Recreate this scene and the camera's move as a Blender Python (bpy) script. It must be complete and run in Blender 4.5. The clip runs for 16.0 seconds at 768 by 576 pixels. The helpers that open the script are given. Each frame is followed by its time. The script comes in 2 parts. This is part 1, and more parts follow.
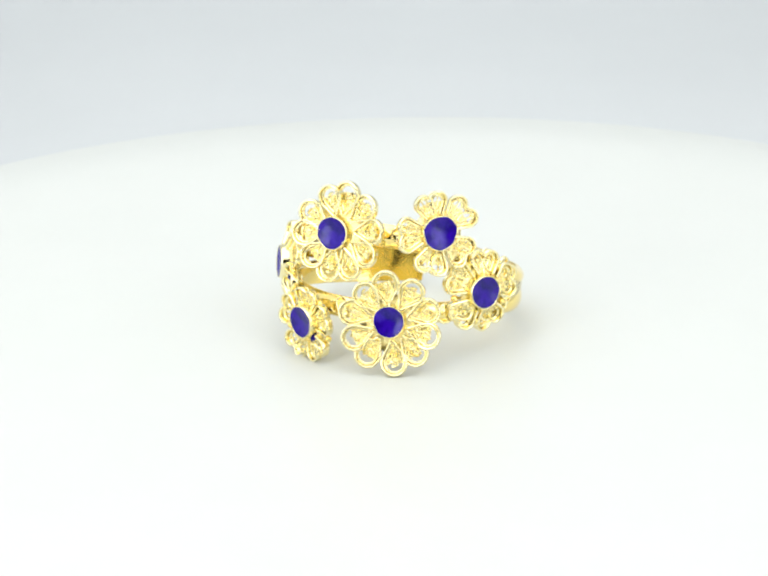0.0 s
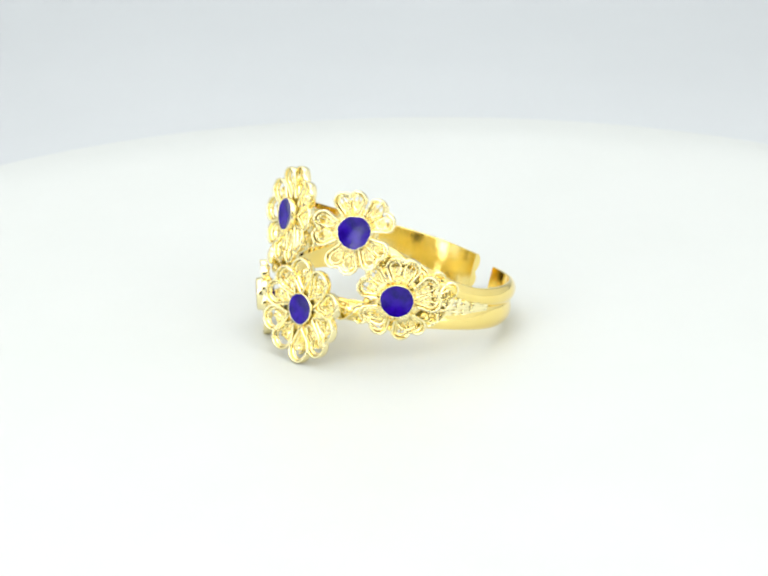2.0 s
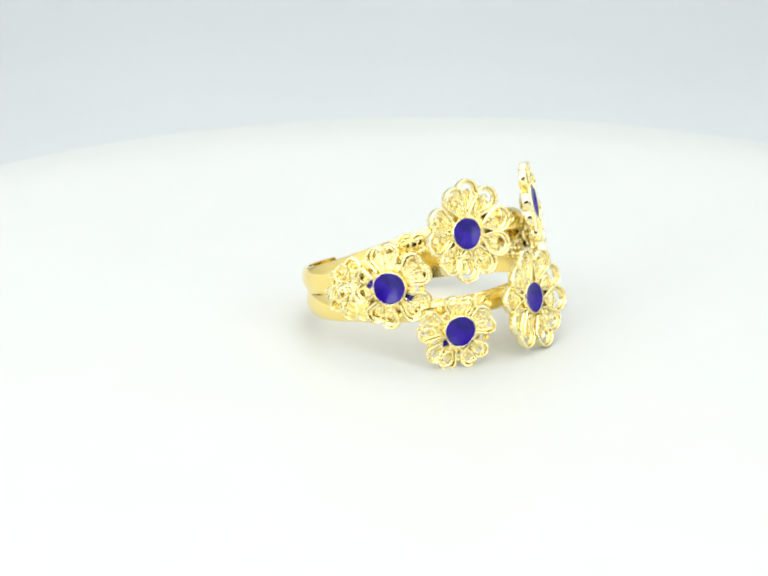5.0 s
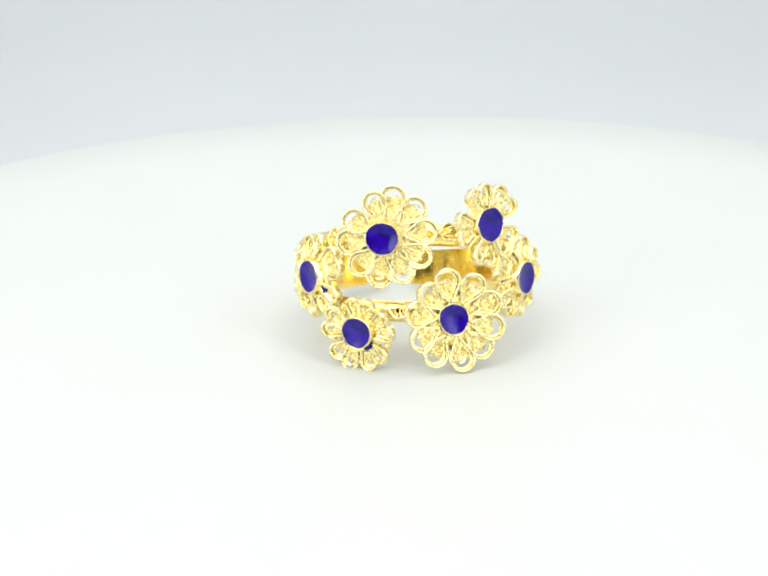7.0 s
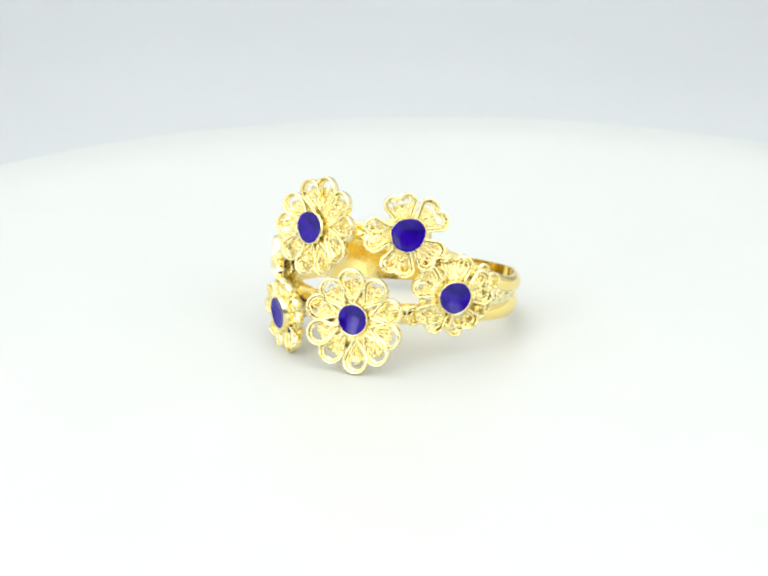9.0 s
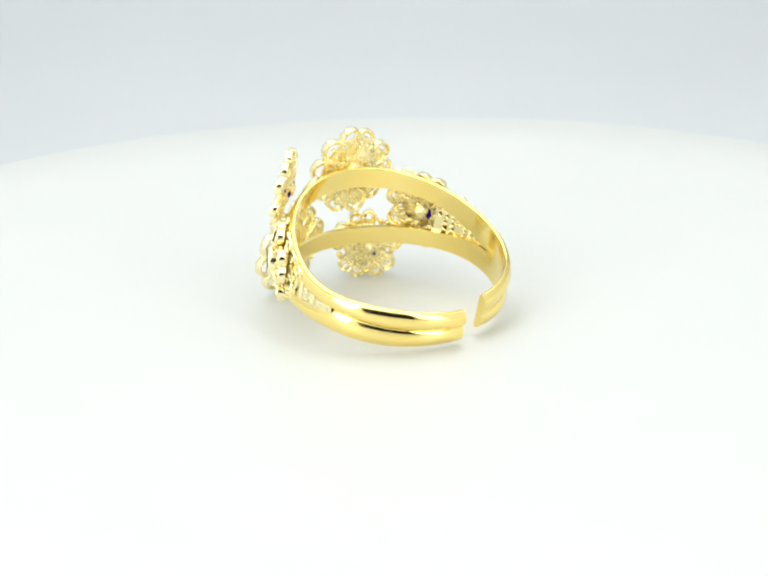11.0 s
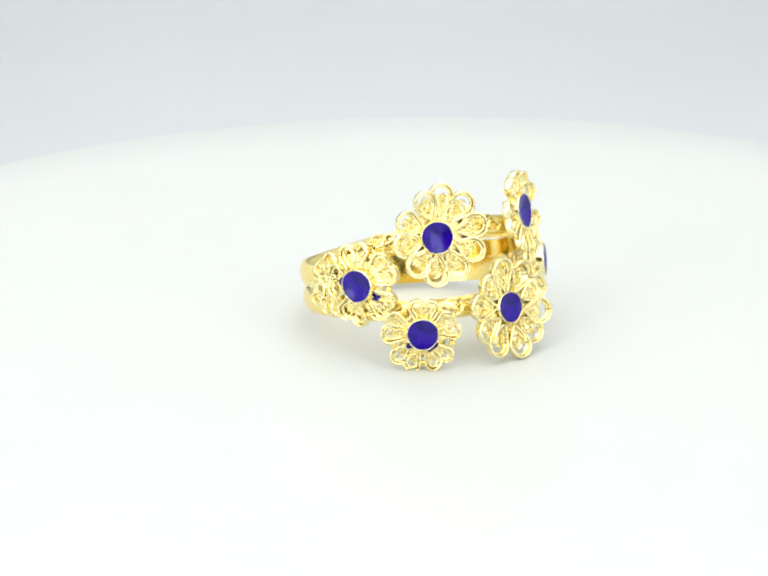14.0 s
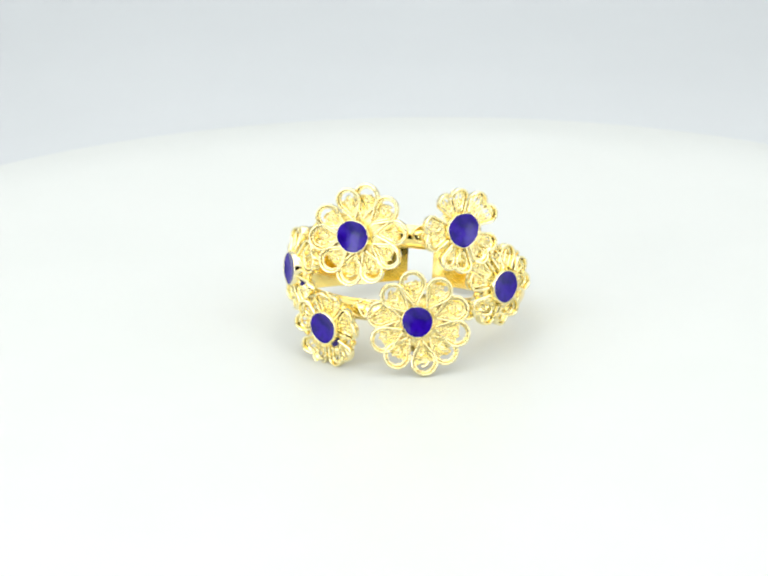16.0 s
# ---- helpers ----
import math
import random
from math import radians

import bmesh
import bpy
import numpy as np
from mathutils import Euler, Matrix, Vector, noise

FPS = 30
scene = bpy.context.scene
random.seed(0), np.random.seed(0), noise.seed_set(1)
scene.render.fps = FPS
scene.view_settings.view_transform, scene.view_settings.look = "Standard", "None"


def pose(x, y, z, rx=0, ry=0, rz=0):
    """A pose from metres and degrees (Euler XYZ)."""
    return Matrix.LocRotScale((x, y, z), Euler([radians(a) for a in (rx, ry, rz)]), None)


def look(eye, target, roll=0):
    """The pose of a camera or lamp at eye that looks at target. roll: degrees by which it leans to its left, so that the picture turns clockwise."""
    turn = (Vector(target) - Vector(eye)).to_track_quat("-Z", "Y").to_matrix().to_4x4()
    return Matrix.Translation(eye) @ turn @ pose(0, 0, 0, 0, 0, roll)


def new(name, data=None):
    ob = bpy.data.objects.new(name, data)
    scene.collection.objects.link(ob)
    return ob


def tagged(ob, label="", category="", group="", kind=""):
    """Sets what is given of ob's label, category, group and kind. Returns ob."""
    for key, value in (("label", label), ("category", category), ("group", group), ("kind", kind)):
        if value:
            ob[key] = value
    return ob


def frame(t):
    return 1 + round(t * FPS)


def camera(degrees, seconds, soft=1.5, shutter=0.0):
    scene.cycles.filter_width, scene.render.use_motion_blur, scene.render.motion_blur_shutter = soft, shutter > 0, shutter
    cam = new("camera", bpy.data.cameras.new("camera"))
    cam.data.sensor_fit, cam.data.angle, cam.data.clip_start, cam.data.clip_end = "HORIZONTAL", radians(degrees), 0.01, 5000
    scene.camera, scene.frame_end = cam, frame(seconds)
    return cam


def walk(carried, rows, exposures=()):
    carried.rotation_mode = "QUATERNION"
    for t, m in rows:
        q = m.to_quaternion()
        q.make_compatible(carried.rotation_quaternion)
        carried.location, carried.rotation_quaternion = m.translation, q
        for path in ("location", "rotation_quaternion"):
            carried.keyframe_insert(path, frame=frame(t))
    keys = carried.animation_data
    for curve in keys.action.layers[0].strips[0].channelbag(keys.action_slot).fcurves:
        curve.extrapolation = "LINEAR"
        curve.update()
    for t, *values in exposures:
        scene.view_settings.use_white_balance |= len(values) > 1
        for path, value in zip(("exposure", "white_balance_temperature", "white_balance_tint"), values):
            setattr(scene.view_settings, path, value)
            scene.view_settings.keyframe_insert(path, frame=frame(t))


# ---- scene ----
cam = camera(16.83, 16.0, soft=2.2)
cam.data.dof.use_dof, cam.data.dof.focus_distance, cam.data.dof.aperture_fstop = True, 0.243, 105.0
MM = 0.001
CAM_POSE = pose(0, -0.240, 0.0881, 0, 0, 0.54) @ pose(0, 0, 0, 90 - 19.47) @ pose(0, 0, 0, 0, 0, -1.08)
walk(cam, [(0.0, CAM_POSE), (16.0, CAM_POSE)], exposures=[(0.0, 0.055), (16.0, 0.055)])

# turn of the table, degrees; slow, then a quick sweep past the back of the ring
TURN = [(0, 335.9), (0.5, 326.9), (1, 317.6), (1.5, 308.8), (2, 298.9), (2.1, 296.8), (2.2, 281.5), (2.3, 269.8), (2.4, 256.6),
        (2.5, 245.2), (3, 182.9), (3.5, 128.0), (3.7, 103.0), (3.9, 78.6), (4, 64.8), (4.1, 55.2), (4.2, 52.5), (5.4, 30.1),
        (6.5, 9.6), (7, 0.0), (7.5, -9.2), (8, -19.2), (8.5, -28.4), (9, -37.7), (9.5, -46.8), (10.28, -61.1), (10.38, -63.2),
        (10.48, -78.5), (10.58, -90.2), (10.68, -103.4), (10.78, -114.8), (11.28, -177.1), (11.6, -213.5), (11.8, -235.5),
        (11.9, -246.7), (12, -260.2), (12.1, -271.3), (12.2, -285.0), (12.3, -295.6), (12.4, -305.2), (12.5, -307.6),
        (13, -316.5), (13.5, -326.0), (14, -335.6), (14.5, -344.9), (15, -354.5), (15.5, -364.0), (16, -373.6)]

# ---- light: a white light tent with a roof lamp and front panels, open towards the camera ----
world = bpy.data.worlds.new("dim_room")
scene.world = world
world.use_nodes = True
world.node_tree.nodes["Background"].inputs["Color"].default_value = (0.80, 0.86, 0.90, 1)
world.node_tree.nodes["Background"].inputs["Strength"].default_value = 0.02


def area(name, place, target, sx, sy, watts, colour):
    data = bpy.data.lights.new(name, "AREA")
    data.shape, data.size, data.size_y, data.energy, data.color = "RECTANGLE", sx, sy, watts, colour
    ob = new(name, data)
    ob.matrix_world = look(place, target)
    return ob


area("roof_lamp", (-0.015, 0.09, 0.43), (-0.015, 0.09, 0), 0.46, 0.54, 1.37, (1.0, 1.0, 0.985))
# front panel out of view, assumed from how bright the front faces are
area("front_lamp", (0.0, -0.27, 0.33), (0, 0.0, 0.0), 0.50, 0.20, 0.74, (1.0, 1.0, 0.985))
# unseen fill panels added beside the opening to brighten the ring's upright faces
for side, watts in ((-1, 0.46), (1, 0.30)):
    area("side_fill", (side * 0.225, -0.255, 0.13), (0, 0.0, 0.01), 0.14, 0.30, watts, (1.0, 1.0, 0.985))


# ---- materials ----
def nodes_of(name):
    m = bpy.data.materials.new(name)
    m.use_nodes = True
    n = m.node_tree.nodes
    return m, n, m.node_tree.links, n["Principled BSDF"]


def noise_node(n, l, scale, detail=4.0, rough=0.6):
    tc = n.new("ShaderNodeTexCoord")
    t = n.new("ShaderNodeTexNoise")
    t.inputs["Scale"].default_value, t.inputs["Detail"].default_value, t.inputs["Roughness"].default_value = scale, detail, rough
    l.new(tc.outputs["Object"], t.inputs["Vector"])
    return t


def ramp(n, l, src, stops):
    r = n.new("ShaderNodeValToRGB")
    while len(r.color_ramp.elements) < len(stops):
        r.color_ramp.elements.new(0.5)
    for e, (p, c) in zip(r.color_ramp.elements, stops):
        e.position, e.color = p, (*c, 1) if len(c) == 3 else c
    l.new(src, r.inputs["Fac"])
    return r


def bump(n, l, b, src, strength, distance):
    k = n.new("ShaderNodeBump")
    k.inputs["Strength"].default_value, k.inputs["Distance"].default_value = strength, distance
    l.new(src, k.inputs["Height"])
    l.new(k.outputs["Normal"], b.inputs["Normal"])
    return k


def metal(name, c1, c2, r1, r2, grain, relief):
    m, n, l, b = nodes_of(name)
    b.inputs["Metallic"].default_value = 1.0
    big = noise_node(n, l, 260.0)
    fine = noise_node(n, l, grain, 6.0)
    l.new(ramp(n, l, big.outputs["Fac"], [(0.3, c1), (0.7, c2)]).outputs["Color"], b.inputs["Base Color"])
    rr = ramp(n, l, fine.outputs["Fac"], [(0.3, (r1,) * 3), (0.7, (r2,) * 3)])
    l.new(rr.outputs["Color"], b.inputs["Roughness"])
    bump(n, l, b, fine.outputs["Fac"], relief, 0.0001)
    return m


GOLD = metal("polished_gold", (1.0, 0.78, 0.25), (1.0, 0.81, 0.31), 0.07, 0.15, 900.0, 0.12)
FILIGREE = metal("filigree_gold", (0.99, 0.87, 0.46), (0.99, 0.90, 0.545), 0.06, 0.16, 2600.0, 0.3)
GRANULE = metal("grained_gold", (0.99, 0.85, 0.40), (0.99, 0.88, 0.48), 0.20, 0.36, 4200.0, 0.9)


def enamel_material():
    m, n, l, b = nodes_of("blue_enamel")
    f = noise_node(n, l, 700.0)
    l.new(ramp(n, l, f.outputs["Fac"], [(0.36, (0.006, 0.001, 0.13)), (0.64, (0.024, 0.002, 0.32))]).outputs["Color"], b.inputs["Base Color"])
    b.inputs["Roughness"].default_value = 0.15
    b.inputs["IOR"].default_value = 1.42
    bump(n, l, b, f.outputs["Fac"], 0.3, 0.0002)
    return m


ENAMEL = enamel_material()


def plain(name, c1, c2, rough, scale, relief):
    m, n, l, b = nodes_of(name)
    f = noise_node(n, l, scale, 5.0)
    l.new(ramp(n, l, f.outputs["Fac"], [(0.35, c1), (0.65, c2)]).outputs["Color"], b.inputs["Base Color"])
    b.inputs["Roughness"].default_value = rough
    bump(n, l, b, f.outputs["Fac"], relief, 0.0002)
    return m


TABLE = plain("white_lacquer", (0.61, 0.632, 0.612), (0.622, 0.642, 0.624), 0.42, 60.0, 0.02)
TENT = plain("white_tent_cloth", (0.60, 0.626, 0.643), (0.62, 0.646, 0.663), 0.9, 14.0, 0.15)
ROOF = plain("white_roof_cloth", (0.80, 0.81, 0.81), (0.83, 0.84, 0.84), 0.9, 14.0, 0.15)


# ---- mesh helpers (plans in millimetres) ----
def finish(bm, name, material, smooth=True, sharp=0):
    bmesh.ops.recalc_face_normals(bm, faces=bm.faces)
    me = bpy.data.meshes.new(name)
    bm.to_mesh(me)
    bm.free()
    me.materials.append(material)
    if smooth:
        me.polygons.foreach_set("use_smooth", [True] * len(me.polygons))
        if sharp:
            me.set_sharp_from_angle(angle=radians(sharp))
    return me


def part(name, bm, material, parent, label="", m=None, smooth=True):
    ob = new(name, finish(bm, name, material, smooth) if isinstance(bm, bmesh.types.BMesh) else bm)
    ob.parent = parent
    if m is not None:
        ob.matrix_basis = m
    return tagged(ob, label)


def sweep(bm, pts, half_w, half_h, n=6, closed=False, up=(0, 0, 1), taper=None, flat=False):
    """An oval wire along the points, or a ribbon on edge where flat; half_w sideways, half_h along up."""
    ring_of = [(math.cos(q), math.sin(q)) for q in [2 * math.pi * (j + 0.5 * flat) / n for j in range(n)]]
    if flat:
        ring_of = [(math.copysign(abs(c) ** 0.4, c), math.copysign(abs(d) ** 0.4, d)) for c, d in ring_of]
    pts = [Vector(p) for p in pts]
    up = Vector(up)
    k = len(pts)
    rings = []
    for i, p in enumerate(pts):
        a = pts[i - 1] if (closed or i) else pts[0]
        b = pts[(i + 1) % k] if (closed or i < k - 1) else pts[-1]
        t = (b - a).normalized()
        side = t.cross(up)
        side = side.normalized() if side.length > 1e-6 else Vector((1, 0, 0))
        nrm = side.cross(t).normalized()
        s = taper(i / max(k - 1, 1)) if taper else 1.0
        rings.append([bm.verts.new((p + side * c * half_w * s + nrm * d * half_h * s) * MM) for c, d in ring_of])
    for i in range(k if closed else k - 1):
        r0, r1 = rings[i], rings[(i + 1) % k]
        for j in range(n):
            bm.faces.new((r0[j], r0[(j + 1) % n], r1[(j + 1) % n], r1[j]))
    if not closed:
        bm.faces.new(rings[0][::-1])
        bm.faces.new(rings[-1])


def twisted(bm, pts, half_w, half_h, step=0.11, n=6):
    """A twisted wire: the path cut into short steps, thick and thin by turns."""
    pts = [Vector(p) for p in pts]
    run = [pts[0]]
    for a, b in zip(pts, pts[1:]):
        k = max(1, round((b - a).length / step))
        run += [a.lerp(b, j / k) for j in range(1, k + 1)]
    last = len(run) - 1
    sweep(bm, run, half_w, half_h, n, taper=lambda f: 1.0 + 0.15 * (-1) ** round(f * last))


def grain(bm, c, r):
    """A small solder bead."""
    c = Vector(c)
    top = bm.verts.new((c + Vector((0, 0, r))) * MM)
    bot = bm.verts.new((c - Vector((0, 0, r))) * MM)
    ring = [bm.verts.new((c + Vector((math.cos(q) * r, math.sin(q) * r, 0))) * MM) for q in [math.pi * j / 3 for j in range(6)]]
    for j in range(6):
        bm.faces.new((top, ring[j], ring[(j + 1) % 6]))
        bm.faces.new((bot, ring[(j + 1) % 6], ring[j]))


def lathe(bm, profile, n=32, bulge=None):
    """Turns (radius, height) pairs round z; bulge(angle) scales the radius."""
    rings = []
    for r, z in profile:
        if r < 1e-6:
            rings.append([bm.verts.new((0, 0, z * MM))])
        else:
            rings.append([bm.verts.new((r * math.cos(a) * (bulge(a) if bulge else 1) * MM, r * math.sin(a) * (bulge(a) if bulge else 1) * MM, z * MM))
                          for a in [2 * math.pi * j / n for j in range(n)]])
    for a, b in zip(rings, rings[1:]):
        for j in range(n):
            f = [a[j % len(a)], a[(j + 1) % len(a)], b[(j + 1) % len(b)], b[j % len(b)]]
            u = []
            for v in f:
                if v not in u:
                    u.append(v)
            bm.faces.new(u)


def spiral(cx, cy, r, turns, start, sense, z, n=18):
    out = []
    for i in range(n + 1):
        f = i / n
        a = start + sense * turns * 2 * math.pi * f
        q = r * (1 - 0.72 * f)
        out.append((cx + q * math.cos(a), cy + q * math.sin(a), z + 0.06 * f))
    return out


# ---- the turntable and the tent ----
def build_turntable():
    base = new("turntable")
    bm = bmesh.new()
    R = 73.8
    lathe(bm, [(0, 0), (30, 0), (60, 0), (R - 0.8, 0), (R - 0.25, -0.2), (R, -0.8), (R, -9.2), (R - 0.8, -10), (0, -10)], 192)
    part("plate", bm, TABLE, base, "glossy white round turntable plate")
    bm = bmesh.new()
    lathe(bm, [(0, -10.0), (48, -10.0), (50, -12), (52, -42), (50, -44.0), (0, -44.0)], 96)
    part("foot", bm, TABLE, base)
    return tagged(base, "round white glossy turntable carrying a gold ring", "turntable")


def build_tent():
    X, Z0, Z1, YB, YF = 0.30, -0.044, 0.45, 0.40, -0.30
    # floor that sweeps up into the back wall
    prof = [(YF, Z0), (-0.1, Z0), (0.1, Z0), (0.30, Z0)]
    for i in range(1, 11):
        a = math.pi / 2 * i / 10
        prof.append((0.32 + 0.08 * math.sin(a), Z0 + 0.08 * (1 - math.cos(a))))
    prof.append((YB, Z1))
    bm = bmesh.new()
    cols = [[bm.verts.new((x, y, z)) for y, z in prof] + [bm.verts.new((x, y + (0.004 if k > 3 else 0), z - (0.004 if k < 14 else 0))) for k, (y, z) in reversed(list(enumerate(prof)))]
            for x in (-X, 0, X)]
    n = len(cols[0])
    for a, b in zip(cols, cols[1:]):
        for j in range(n):
            bm.faces.new((a[j], a[(j + 1) % n], b[(j + 1) % n], b[j]))
    bm.faces.new(cols[0][::-1])
    bm.faces.new(cols[-1])
    tagged(new("backdrop", finish(bm, "backdrop", TENT)), "pale grey-white cloth backdrop sweeping up behind the turntable", "backdrop", kind="structure")

    def slab(name, lo, hi, mat, label):
        b = bmesh.new()
        bmesh.ops.create_cube(b, size=1)
        for v in b.verts:
            v.co = Vector([(lo[k] + hi[k]) / 2 + v.co[k] * (hi[k] - lo[k]) for k in range(3)])
        tagged(new(name, finish(b, name, mat, False)), label, "wall", kind="structure")
    slab("wall_west", (-X - 0.006, YF, Z0), (-X - 0.001, YB, Z1), ROOF, "white cloth side wall of the light tent")
    slab("wall_east", (X + 0.001, YF, Z0), (X + 0.006, YB, Z1), ROOF, "white cloth side wall of the light tent")
    # unseen front added behind the camera: bounces light, its opening gives the gold dark reflections
    slab("bounce_south_a", (-X, YF - 0.005, Z0), (-0.15, YF, Z1), ROOF, "unseen white front wall added to bounce light onto the ring")
    slab("bounce_south_b", (0.15, YF - 0.005, Z0), (X, YF, Z1), ROOF, "unseen white front wall added to bounce light onto the ring")
    slab("bounce_south_c", (-0.15, YF - 0.005, 0.205), (0.15, YF, Z1), ROOF, "unseen white bounce wall above the dark opening")
    slab("bounce_south_d", (-0.15, YF - 0.005, Z0), (0.15, YF, 0.01), ROOF, "unseen white bounce wall below the dark opening")
    slab("ceiling", (-X, YF, Z1 + 0.001), (X, YB, Z1 + 0.006), ROOF, "white cloth roof of the light tent")


# ---- the ring ----
CX, CY, CZ, TILT = 0.50, -1.00, 5.24, 17.0     # centre of the band and its lean, mm and degrees
LEAN = Matrix.Rotation(radians(-TILT), 3, "X")


def along(table, a):
    """A value by angle from a short table, smoothed."""
    xs, ys = zip(*table)
    return sum(float(np.interp(abs(a + d), xs, ys)) for d in range(-18, 19, 3)) / 13


# half-height of the band and height of its rails, by the angle from the front
UPPER = [(0, 5.05), (35, 4.6), (60, 3.8), (90, 2.9), (115, 2.5), (140, 2.2), (170, 1.75), (220, 1.7)]
LOWER = [(0, 4.4), (35, 4.0), (60, 3.2), (90, 2.5), (115, 2.35), (140, 2.2), (170, 1.65), (220, 1.55)]


def band_point(az, r, u):
    a = radians(az)
    f = max(0, (-100 - az) / 66)
    r, u = r - 0.35 * f, u + 0.45 * f
    return LEAN @ Vector((r * math.sin(a), -r * math.cos(a), u)) + Vector((CX, CY, CZ))


def rail_span(sign, az):
    """Inner and outer edge of one rail, measured along the band's axis."""
    hw = along(UPPER if sign > 0 else LOWER, az)
    if sign > 0 and az > 0:
        hw -= 1.05 * math.exp(-((az - 97) / 34) ** 2)
    k = min(1, max(0, (108 - abs(az)) / 50))
    wide = 2.15 if sign > 0 else 1.95
    if az > 0:
        k = min(1, max(0, (118 - az) / 40))
        wide -= (0.7 if sign > 0 else 0.4) * math.exp(-((az - 98) / 28) ** 2)
    return (hw - wide) * k * k * (3 - 2 * k), hw


def rail(sign):
    """One of the two wires of the band: side by side at the back, spread apart at the front."""
    bm = bmesh.new()
    rings = []
    for i in range(173):
        az = -166 + 346 * i / 172
        lo, hi = rail_span(sign, az)
        prof = []
        for f, q in ((0.0, 10.45), (0.0, 10.9), (0.03, 10.98), (0.12, 11.1), (0.3, 11.25), (0.5, 11.32), (0.7, 11.24), (0.88, 11.04), (0.97, 10.86), (1.0, 10.78), (1.0, 10.56), (0.97, 10.46), (0.5, 10.45)):
            prof.append(band_point(az, q, sign * (lo + (hi - lo) * f)))
        rings.append([bm.verts.new(p * MM) for p in prof])
    n = len(rings[0])
    for a, b in zip(rings, rings[1:]):
        for j in range(n):
            bm.faces.new((a[j], a[(j + 1) % n], b[(j + 1) % n], b[j]))
        for j in (0, 1, 11):
            bm.edges.get((a[j], b[j])).smooth = False
    for end in (bm.faces.new(rings[0][::-1]), bm.faces.new(rings[-1])):
        for e in end.edges:
            e.smooth = False
    return bm


def drop_outline(r0, r1, w, n=22):
    """Outline of a teardrop petal, from the hub out and back."""
    c = r1 - w
    k = math.acos(min(1, w / (c - r0)))
    pts = [(-0.10, r0)]
    for i in range(n + 1):
        a = math.pi + (math.pi / 2 - k) * 1.0 - (math.pi + 2 * (math.pi / 2 - k)) * i / n
        pts.append((w * math.cos(a), c + w * math.sin(a)))
    pts.append((0.10, r0))
    return pts


def heart_outline(r0, r1, w, n=12):
    """Outline of a two-lobed petal."""
    pts = [(-0.5 * w, r0)]
    lobe = w * 0.53
    for s in (-1, 1):
        cx, cy = s * (w - lobe), r1 - lobe
        a0, a1 = (math.radians(195), math.radians(40)) if s < 0 else (math.radians(140), math.radians(-15))
        for i in range(n + 1):
            a = a0 + (a1 - a0) * i / n
            pts.append((cx + lobe * math.cos(a), cy + lobe * math.sin(a)))
    pts.append((0.5 * w, r0))
    return pts


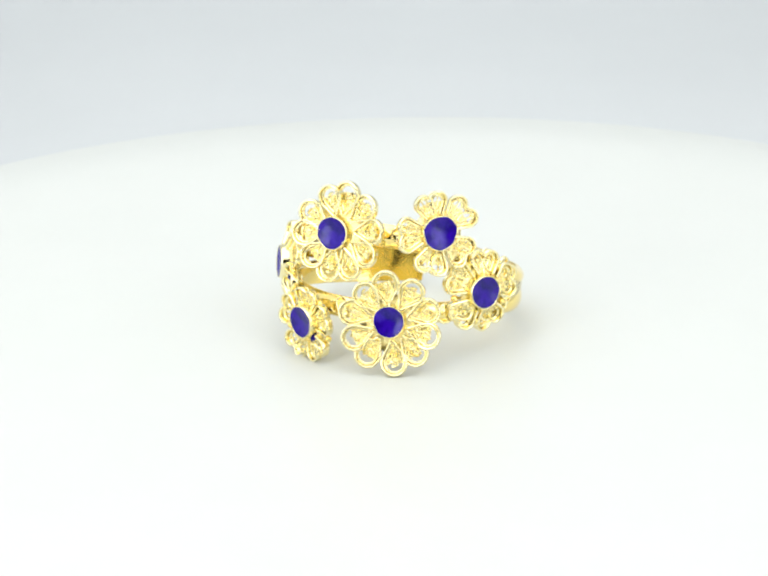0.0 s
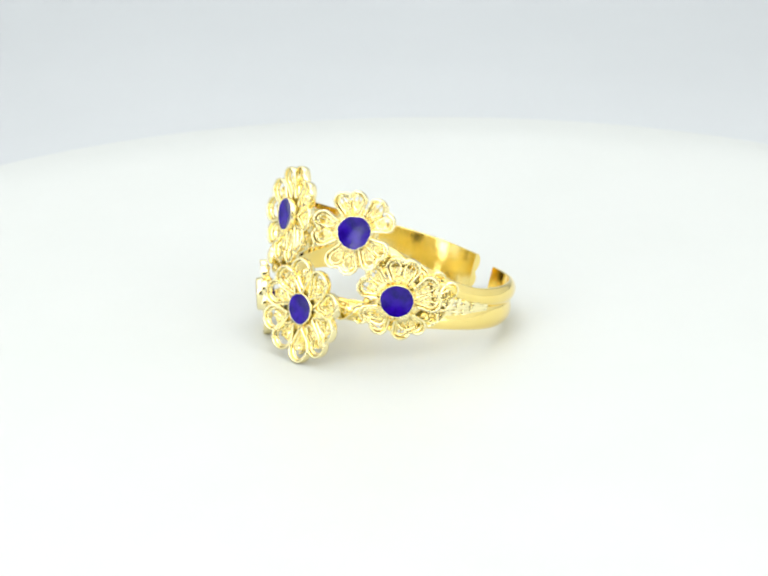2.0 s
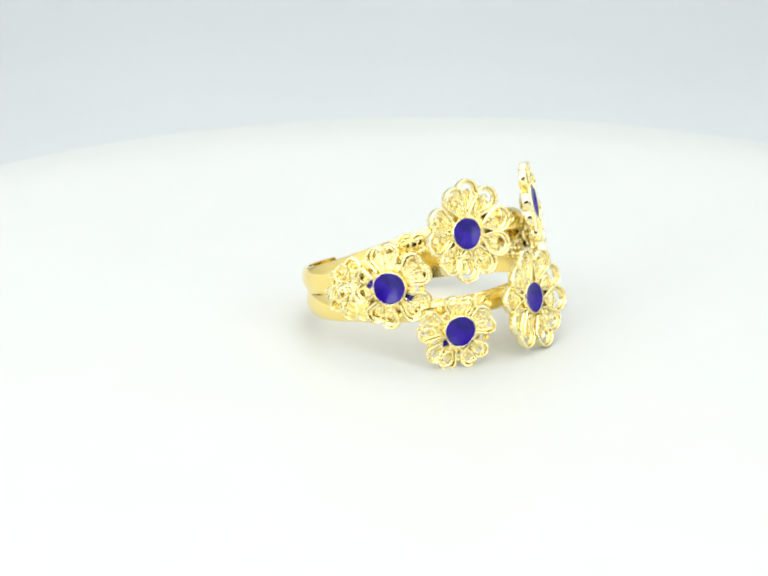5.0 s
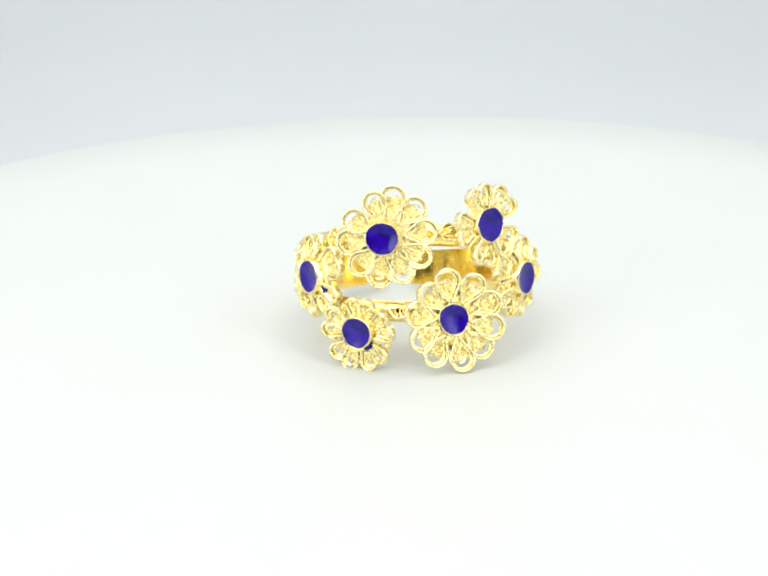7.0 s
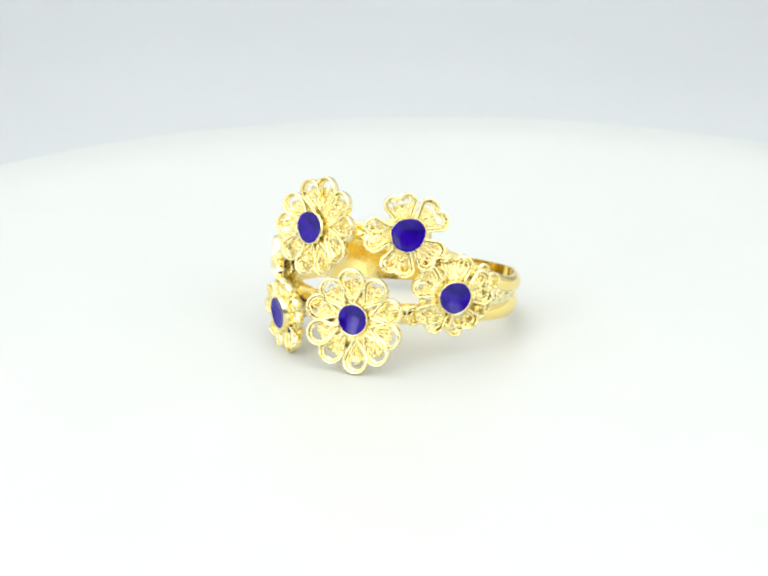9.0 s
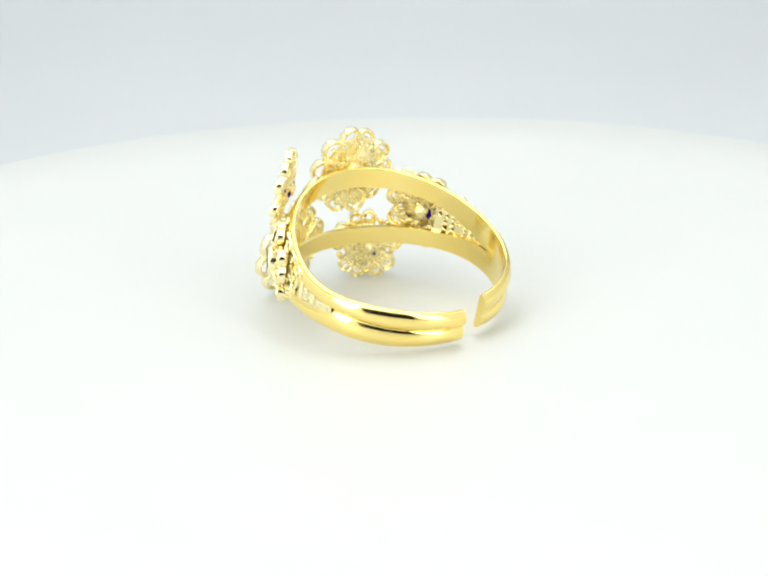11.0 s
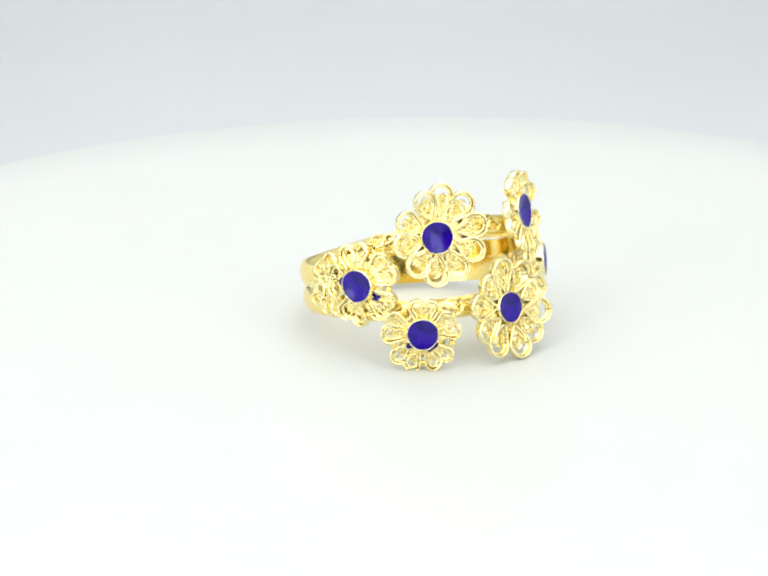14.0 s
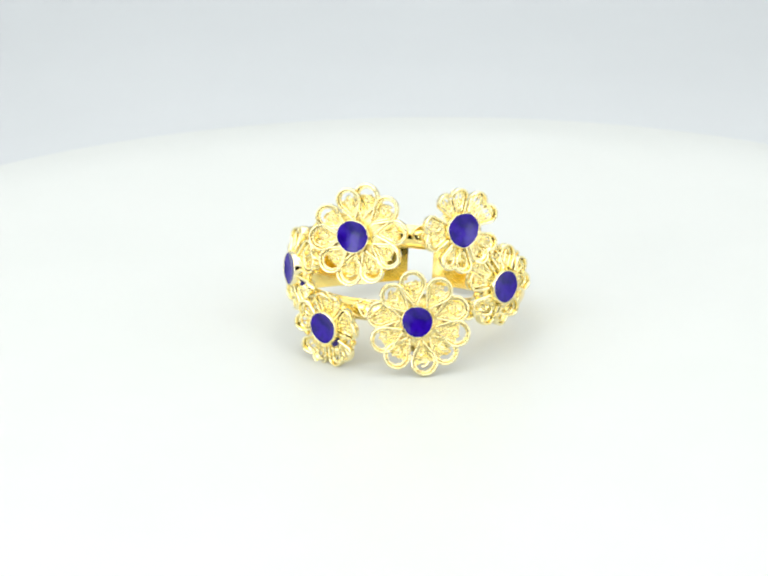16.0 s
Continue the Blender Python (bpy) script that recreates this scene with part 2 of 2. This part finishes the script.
def petal_mesh(kind, r0, r1, w, lift, seed):
    bm = bmesh.new()

    def height(x, y):
        f = max(0, (y - r0) / (r1 - r0))
        return -0.42 + lift * f - 0.22 * math.sin(math.pi * min(1, f)) + 0.25 * (abs(x) / w) ** 2 * f
    out = drop_outline(r0, r1, w) if kind == "drop" else heart_outline(r0, r1, w)
    c = r1 - w if kind == "drop" else (r0 + r1) / 2

    def inset(k):
        return [(x * k, c + (y - c) * (k + 0.03)) for x, y in out]
    # a plain outer wire, a twisted one inside it, and the strip that joins them underneath
    sweep(bm, [(x, y, height(x, y) + 0.06) for x, y in out], 0.115, 0.38, 8, flat=True)
    twisted(bm, [(x, y, height(x, y) + 0.05) for x, y in inset(0.78)], 0.12, 0.22)
    sweep(bm, [(x, y, height(x, y) - 0.12) for x, y in inset(0.87)], 0.22, 0.07, 6)
    rng = random.Random(seed)
    turn = rng.choice((-1, 1))
    if kind == "drop":
        # a curl set back from the tip, two small ones at its shoulders and twisted wire between them
        sweep(bm, [(x, y, height(x, y) + z) for x, y, z in spiral(0.08 * turn, c - 0.16, w * rng.uniform(0.44, 0.52), rng.uniform(0.9, 1.2), rng.uniform(0.8, 2.4), turn, -0.04)], 0.13, 0.18, 5)
        for k in (-1, 1):
            sweep(bm, [(x, y, height(x, y) + z) for x, y, z in spiral(k * w * 0.3, c - w * 0.8, w * 0.29, 1.2, math.pi / 2, k * turn, 0.0, 10)], 0.11, 0.16, 5)
            sweep(bm, [(x, y, height(x, y) - 0.03) for x, y in ((k * 0.14, r0), (k * w * 0.34, (r0 + c) / 2), (k * w * 0.66, c))], 0.10, 0.18, 5)
    else:
        # two eye-shaped loops beside a rib, with a wire through each
        for k in (-1, 1):
            tall, wide, lean = w * rng.uniform(0.44, 0.50), w * rng.uniform(0.30, 0.34), -0.30 * k
            cx, cy = k * w * 0.43, r1 - w * 0.68
            loop = []
            for i in range(16):
                q = 2 * math.pi * i / 16
                u, v = wide * math.cos(q) * (1 + 0.25 * math.sin(q)), tall * math.sin(q)
                loop.append((cx + u * math.cos(lean) - v * math.sin(lean), cy + u * math.sin(lean) + v * math.cos(lean)))
            sweep(bm, [(x, y, height(x, y) + 0.02) for x, y in loop], 0.12, 0.22, 6, closed=True)
            sweep(bm, [(x, y, height(x, y) - 0.04) for x, y in (loop[11], (cx + rng.uniform(-0.1, 0.1), cy - 0.1), loop[5 + turn])], 0.08, 0.14, 5)
        sweep(bm, [(0, r0, height(0, r0)), (0.04 * turn, (r0 + r1) / 2, height(0, (r0 + r1) / 2)), (0, r1 - w * 0.5, height(0, r1 - w * 0.5) - 0.05)], 0.11, 0.16, 5)
    # beads and a lined throat near the hub
    wires = len(bm.faces)
    throat = r0 + (r1 - r0) * (0.60 if kind == "drop" else 0.50)
    for i in range(40):
        y = r0 + 0.2 + (throat - r0) * rng.random()
        x = (rng.random() * 2 - 1) * w * 0.85 * (y - r0 + 0.5) / (r1 - r0)
        grain(bm, (x, y, height(x, y) + 0.02), 0.09 + 0.07 * rng.random())
    rows = []
    for d in (-0.04, -0.16):
        for i in range(6):
            y = r0 - 0.25 + (throat - r0 + 0.3) * i / 5
            half = (0.3 + (w * 0.88 - 0.3) * (i / 5) ** 0.85) if kind == "drop" else w * (0.45 + 0.42 * i / 5)
            rows.append([bm.verts.new(Vector((half * k, y + 0.25 * (1 - k * k) * (i == 5), height(half * k, y) + d)) * MM) for k in (-1, -0.5, 0, 0.5, 1)])
    for i in range(5):
        for j in range(4):
            bm.faces.new((rows[i][j], rows[i][j + 1], rows[i + 1][j + 1], rows[i + 1][j]))
            bm.faces.new((rows[6 + i][j + 1], rows[6 + i][j], rows[7 + i][j], rows[7 + i][j + 1]))
        bm.faces.new((rows[i][0], rows[i + 1][0], rows[7 + i][0], rows[6 + i][0]))
        bm.faces.new((rows[i + 1][4], rows[i][4], rows[6 + i][4], rows[7 + i][4]))
    for j in range(4):
        bm.faces.new((rows[5][j], rows[5][j + 1], rows[11][j + 1], rows[11][j]))
    bm.faces.ensure_lookup_table()
    for f in bm.faces[wires:]:
        f.material_index = 1
    me = finish(bm, "petal", FILIGREE, sharp=75)
    me.materials.append(GRANULE)
    return me


DROP = [petal_mesh("drop", 1.7, 4.9, 1.19, 0.25, seed) for seed in range(4)]
HEART = [petal_mesh("heart", 1.65, 4.1, 1.68, 0.1, seed) for seed in range(4)]
SMALL_HEART = [petal_mesh("heart", 1.6, 3.85, 1.58, -0.05, seed) for seed in range(4)]
BENT_HEART = [petal_mesh("heart", 1.6, 3.8, 1.56, -0.7, seed) for seed in range(4)]


def flower(ring, centre, az, el, spin, kind, disc, stem, label, deep, size, shift=(0, 0), wobble=0.04):
    """A filigree flower whose enamel centre sits at the given place and faces az, el."""
    m = Matrix.Translation(Vector(centre) * MM) @ pose(0, 0, 0, 0, 0, az) @ pose(0, 0, 0, 90 - el)
    rng = random.Random(int(spin * 7 + az))
    hub = bmesh.new()
    flange = 2.75 if kind == "drop" else 2.3
    lathe(hub, [(0, -0.42), (1.2, -0.42), (1.75, -0.46), (flange, -0.56), (flange - 0.05, -0.68), (1.2, -0.72), (0.7, -0.8), (0.6, -1.1 - stem), (0, -1.1 - stem)], 28)
    for i in range(34):
        a, q = 2.4 * i, 1.9 * math.sqrt((i + 3) / 37)
        grain(hub, (q * math.cos(a), q * math.sin(a), -0.7), rng.uniform(0.13, 0.24))
    for v in hub.verts:
        v.co += Vector((shift[0], shift[1], -deep)) * MM
    ob = part("flower", hub, GRANULE, ring, label, m)
    count = 10 if kind == "drop" else 5
    mesh = {"drop": DROP, "heart": HEART, "small": SMALL_HEART, "bent": BENT_HEART}[kind]
    for i in range(count):
        a = spin + 360 * i / count + rng.uniform(-4, 4)
        s = size + rng.uniform(-wobble, wobble)
        pm = pose(shift[0] * MM, shift[1] * MM, (rng.uniform(-0.05, 0.05) - deep) * MM, rng.uniform(-3, 3), 0, a) @ Matrix.Diagonal((s, s, s, 1))
        part("petal", mesh[(i * 3 + int(abs(az))) % 4], None, ob, m=pm)
    if kind in ("small", "bent"):
        for i in range(count):
            a = radians(spin + 90 + 360 * (i + 0.5) / count)
            pearl = bmesh.new()
            bmesh.ops.create_icosphere(pearl, subdivisions=2, radius=0.34 * MM)
            q, z = (3.1, -0.55) if kind == "small" else (2.9, -0.75)
            part("bead", pearl, GOLD, ob, m=Matrix.Translation(Vector((q * math.cos(a) * size + shift[0], q * math.sin(a) * size + shift[1], z - deep)) * MM))
    phase = rng.uniform(0, 6)

    def lumpy(a):
        k = 2.4 if kind == "heart" else 1.2
        return 1 + k * (0.014 * math.sin(2 * a + phase) + 0.012 * math.sin(3 * a) + 0.006 * math.sin(7 * a + phase))
    cup = bmesh.new()
    lathe(cup, [(disc * 0.95, -0.6 - deep), (disc + 0.25, -0.6 - deep), (disc + 0.26, -0.4 - deep), (disc + 0.11, -0.08), (disc + 0.07, 0.03), (disc + 0.03, 0.06), (disc - 0.01, 0.02), (disc - 0.03, -0.2)], 40, lumpy)
    part("bezel", cup, FILIGREE, ob, "bright gold bezel ring")
    gem = bmesh.new()
    lathe(gem, [(0, -0.19), (disc * 0.2, -0.18), (disc * 0.4, -0.155), (disc * 0.6, -0.11), (disc * 0.8, -0.04), (disc * 0.92, 0.015), (disc * 0.98, 0.03), (disc * 1.0, 0.01), (disc * 1.0, -0.5 - deep), (0, -0.5 - deep)], 40, lumpy)
    part("enamel_centre", gem, ENAMEL, ob, "glossy dark blue enamel")
    return ob


def drip(seed, size):
    """A small uneven run of enamel."""
    rng = random.Random(seed + 3)
    bm = bmesh.new()
    bmesh.ops.create_icosphere(bm, subdivisions=2, radius=size * MM)
    turn = rng.uniform(0, 3)
    for v in bm.verts:
        x, y, z = v.co
        k = 1 + 0.35 * noise.noise(v.co * 3000 + Vector((seed, 0, 0)))
        x, y = x * 1.5 * k, y * 0.75 * k
        v.co = (x * math.cos(turn) - y * math.sin(turn), x * math.sin(turn) + y * math.cos(turn), z * 0.5)
    return bm


def scroll(seed):
    """A curl of flat wire in an uneven oval loop, with a few grains."""
    rng = random.Random(seed + 40)
    bm = bmesh.new()
    wide, tall = rng.uniform(0.8, 0.95), rng.uniform(0.95, 1.15)
    loop = []
    for i in range(18):
        a = 2 * math.pi * i / 18
        r = 1 + 0.12 * math.sin(2 * a + seed) + 0.08 * math.sin(3 * a)
        loop.append((wide * r * math.cos(a), tall * r * math.sin(a), -0.25 * math.cos(a) ** 2))
    sweep(bm, loop, 0.15, 0.25, 6, closed=True)
    sweep(bm, [(x, y, z - 0.05) for x, y, z in spiral(0.05, -0.05, 0.58, rng.uniform(1.1, 1.5), rng.uniform(0, 6), rng.choice((-1, 1)), 0.0)], 0.12, 0.22, 5)
    for i in range(5):
        grain(bm, (rng.uniform(-0.6, 0.6), rng.uniform(-0.7, 0.7), -0.1), rng.uniform(0.1, 0.17))
    return finish(bm, "scroll", FILIGREE, sharp=75)


SCROLL = [scroll(seed) for seed in range(5)]


def shoulder_plate(side):
    """Openwork plate that closes the fork of the band: small round holes in a lumpy sheet of fused wire."""
    rng = random.Random(side + 21)
    bm = bmesh.new()
    cols, rows, m = 11 if side > 0 else 8, 5, 8

    def place(i, j, r):
        az = 57 + (53 if side > 0 else 34) * i / cols
        up, low = rail_span(1, side * az)[0] + 0.3, rail_span(-1, side * az)[0] + 0.3
        lump = 0.14 * noise.noise(Vector((i * 1.7, j * 1.9, side * 5)))
        return bm.verts.new(band_point(side * az, r + lump, -low + (up + low) * j / rows) * MM)
    for i in range(cols):
        for j in range(rows):
            hole = rng.uniform(0.26, 0.40) if rng.random() < 0.85 and i < 9 else 0
            ci, cj = i + 0.5 + rng.uniform(-0.12, 0.12), j + 0.5 + rng.uniform(-0.12, 0.12)
            rim = ((0, 0), (0.5, 0), (1, 0), (1, 0.5), (1, 1), (0.5, 1), (0, 1), (0, 0.5))
            outer = {r: [place(i + u, j + v, r) for u, v in rim] for r in (11.1, 10.7)}
            if not hole:
                for r in outer:
                    mid = place(ci, cj, r + (0.12 if r > 11 else 0))
                    for k in range(m):
                        bm.faces.new((outer[r][k], outer[r][(k + 1) % m], mid))
                continue
            lip = {r: [place(ci + hole * math.cos(q), cj + hole * math.sin(q), r) for q in [2 * math.pi * (k - 3) / m for k in range(m)]] for r in (11.18, 10.7)}
            for r, q in ((11.1, 11.18), (10.7, 10.7)):
                for k in range(m):
                    bm.faces.new((outer[r][k], outer[r][(k + 1) % m], lip[q][(k + 1) % m], lip[q][k]))
            for k in range(m):
                bm.faces.new((lip[11.18][k], lip[11.18][(k + 1) % m], lip[10.7][(k + 1) % m], lip[10.7][k]))
    bmesh.ops.remove_doubles(bm, verts=bm.verts, dist=0.00001)
    return bm


def build_ring():
    ring = new("ring")
    part("upper_rail", rail(1), GOLD, ring, "polished gold band rail")
    part("lower_rail", rail(-1), GOLD, ring, "polished gold band rail")
    # wire scrolls on a grained plate on each shoulder of the band
    for side in (-1, 1):
        part("shoulder_plate", shoulder_plate(side), FILIGREE, ring, "pierced gold plate between the rails")
        rng = random.Random(side + 8)
        spots = [(67, (-2.0, 1.1, 2.5)), (75, (-1.6, 0.1, 2.0)), (81, (-1.0, 0.2, 1.2)), (60, (-0.6, 0.9))]
        spots += [(54, (2.6, 1.4)), (47, (3.2, 1.8)), (40, (3.5, 2.3)), (33, (3.3,)), (5, (-3.1,)), (12, (-3.3,)), (46, (-1.9,))] if side < 0 else [(58, (-1.6, 1.9)), (50, (2.6, 1.5)), (52, (-2.2,)), (44, (-2.6,)), (36, (-3.0,)), (19, (3.9,))]
        for az, heights in spots:
            for u in heights:
                p = band_point(side * (az + rng.uniform(-2, 2)), 11.27 + rng.uniform(-0.1, 0.1), u + rng.uniform(-0.2, 0.2))
                face = LEAN.to_4x4() @ pose(0, 0, 0, 0, 0, side * az) @ pose(0, 0, 0, 90)
                m = Matrix.Translation(p * MM) @ face @ pose(0, 0, 0, rng.uniform(-8, 8), rng.uniform(-8, 8), rng.uniform(0, 360)) @ Matrix.Scale(rng.uniform(0.8, 1.0), 4)
                part("scroll", rng.choice(SCROLL), None, ring, "curled gold wire on the band", m)
    F = [((-9.31, -9.07, 7.73), -56, 6, 18, "bent", 1.52, 1.2, 0.3, 1.0, (0, 0), ((-1.95, 0.1, -0.6), (1.75, -0.9, -0.55), (-0.7, -0.5, -0.9), (-1.0, 0.3, -0.85))),
         ((-2.26, -11.98, 12.29), -5, 14, -11, "drop", 1.5, 0.3, 0.35, 0.94, (0.5, 0.15), ()),
         ((7.90, -9.89, 12.86), 43, 14, 12, "heart", 1.58, 0.2, 0.1, 0.93, (-0.08, 0), ((1.6, 1.2, -0.6), (2.0, 0.4, -0.7), (0.3, -0.1, -0.95), (-0.7, 0.0, -0.92))),
         ((11.35, -7.37, 6.67), 58, 5, -14, "bent", 1.52, 0.6, 0.3, 1.0, (0, 0), ((-0.8, 0.9, -0.85), (0.7, 0.7, -0.85))),
         ((4.32, -13.99, 5.02), 17, 12, 4, "drop", 1.42, 0.8, 0.1, 0.98, (0.1, -0.15), ()),
         ((-4.82, -13.99, 3.79), -24, 0, 0, "small", 1.45, 1.2, 0.55, 0.93, (0, -0.35), ((0.9, -1.5, -0.35), (-1.1, -1.3, -0.4), (-0.5, 0.6, -0.95), (0.6, 0.3, -0.95), (0.2, -0.3, -0.95), (-0.5, -1.0, -0.85)))]
    for c, az, el, spin, kind, disc, stem, deep, size, shift, drips in F:
        fl = flower(ring, c, az, el, spin, kind, disc, stem,
               "gold filigree flower with ten teardrop petals" if kind == "drop" else "gold filigree flower with heart-shaped petals", deep, size, shift)
        for k, d in enumerate(drips):
            part("enamel_drip", drip(k, 0.26 if kind == "heart" and k < 2 else 0.42), ENAMEL, fl, "stray blob of dark blue enamel", Matrix.Translation((Vector(d) - Vector((0, 0, deep))) * MM))
    return tagged(ring, "open gold filigree ring with six blue-centred flowers, lying on a turntable", "ring")


turntable = build_turntable()
build_tent()
ring = build_ring()


def motions():
    rows = [(t, pose(0, 0, 0, 0, 0, a)) for t, a in TURN]
    walk(ring, rows)
    walk(turntable, rows)


motions()
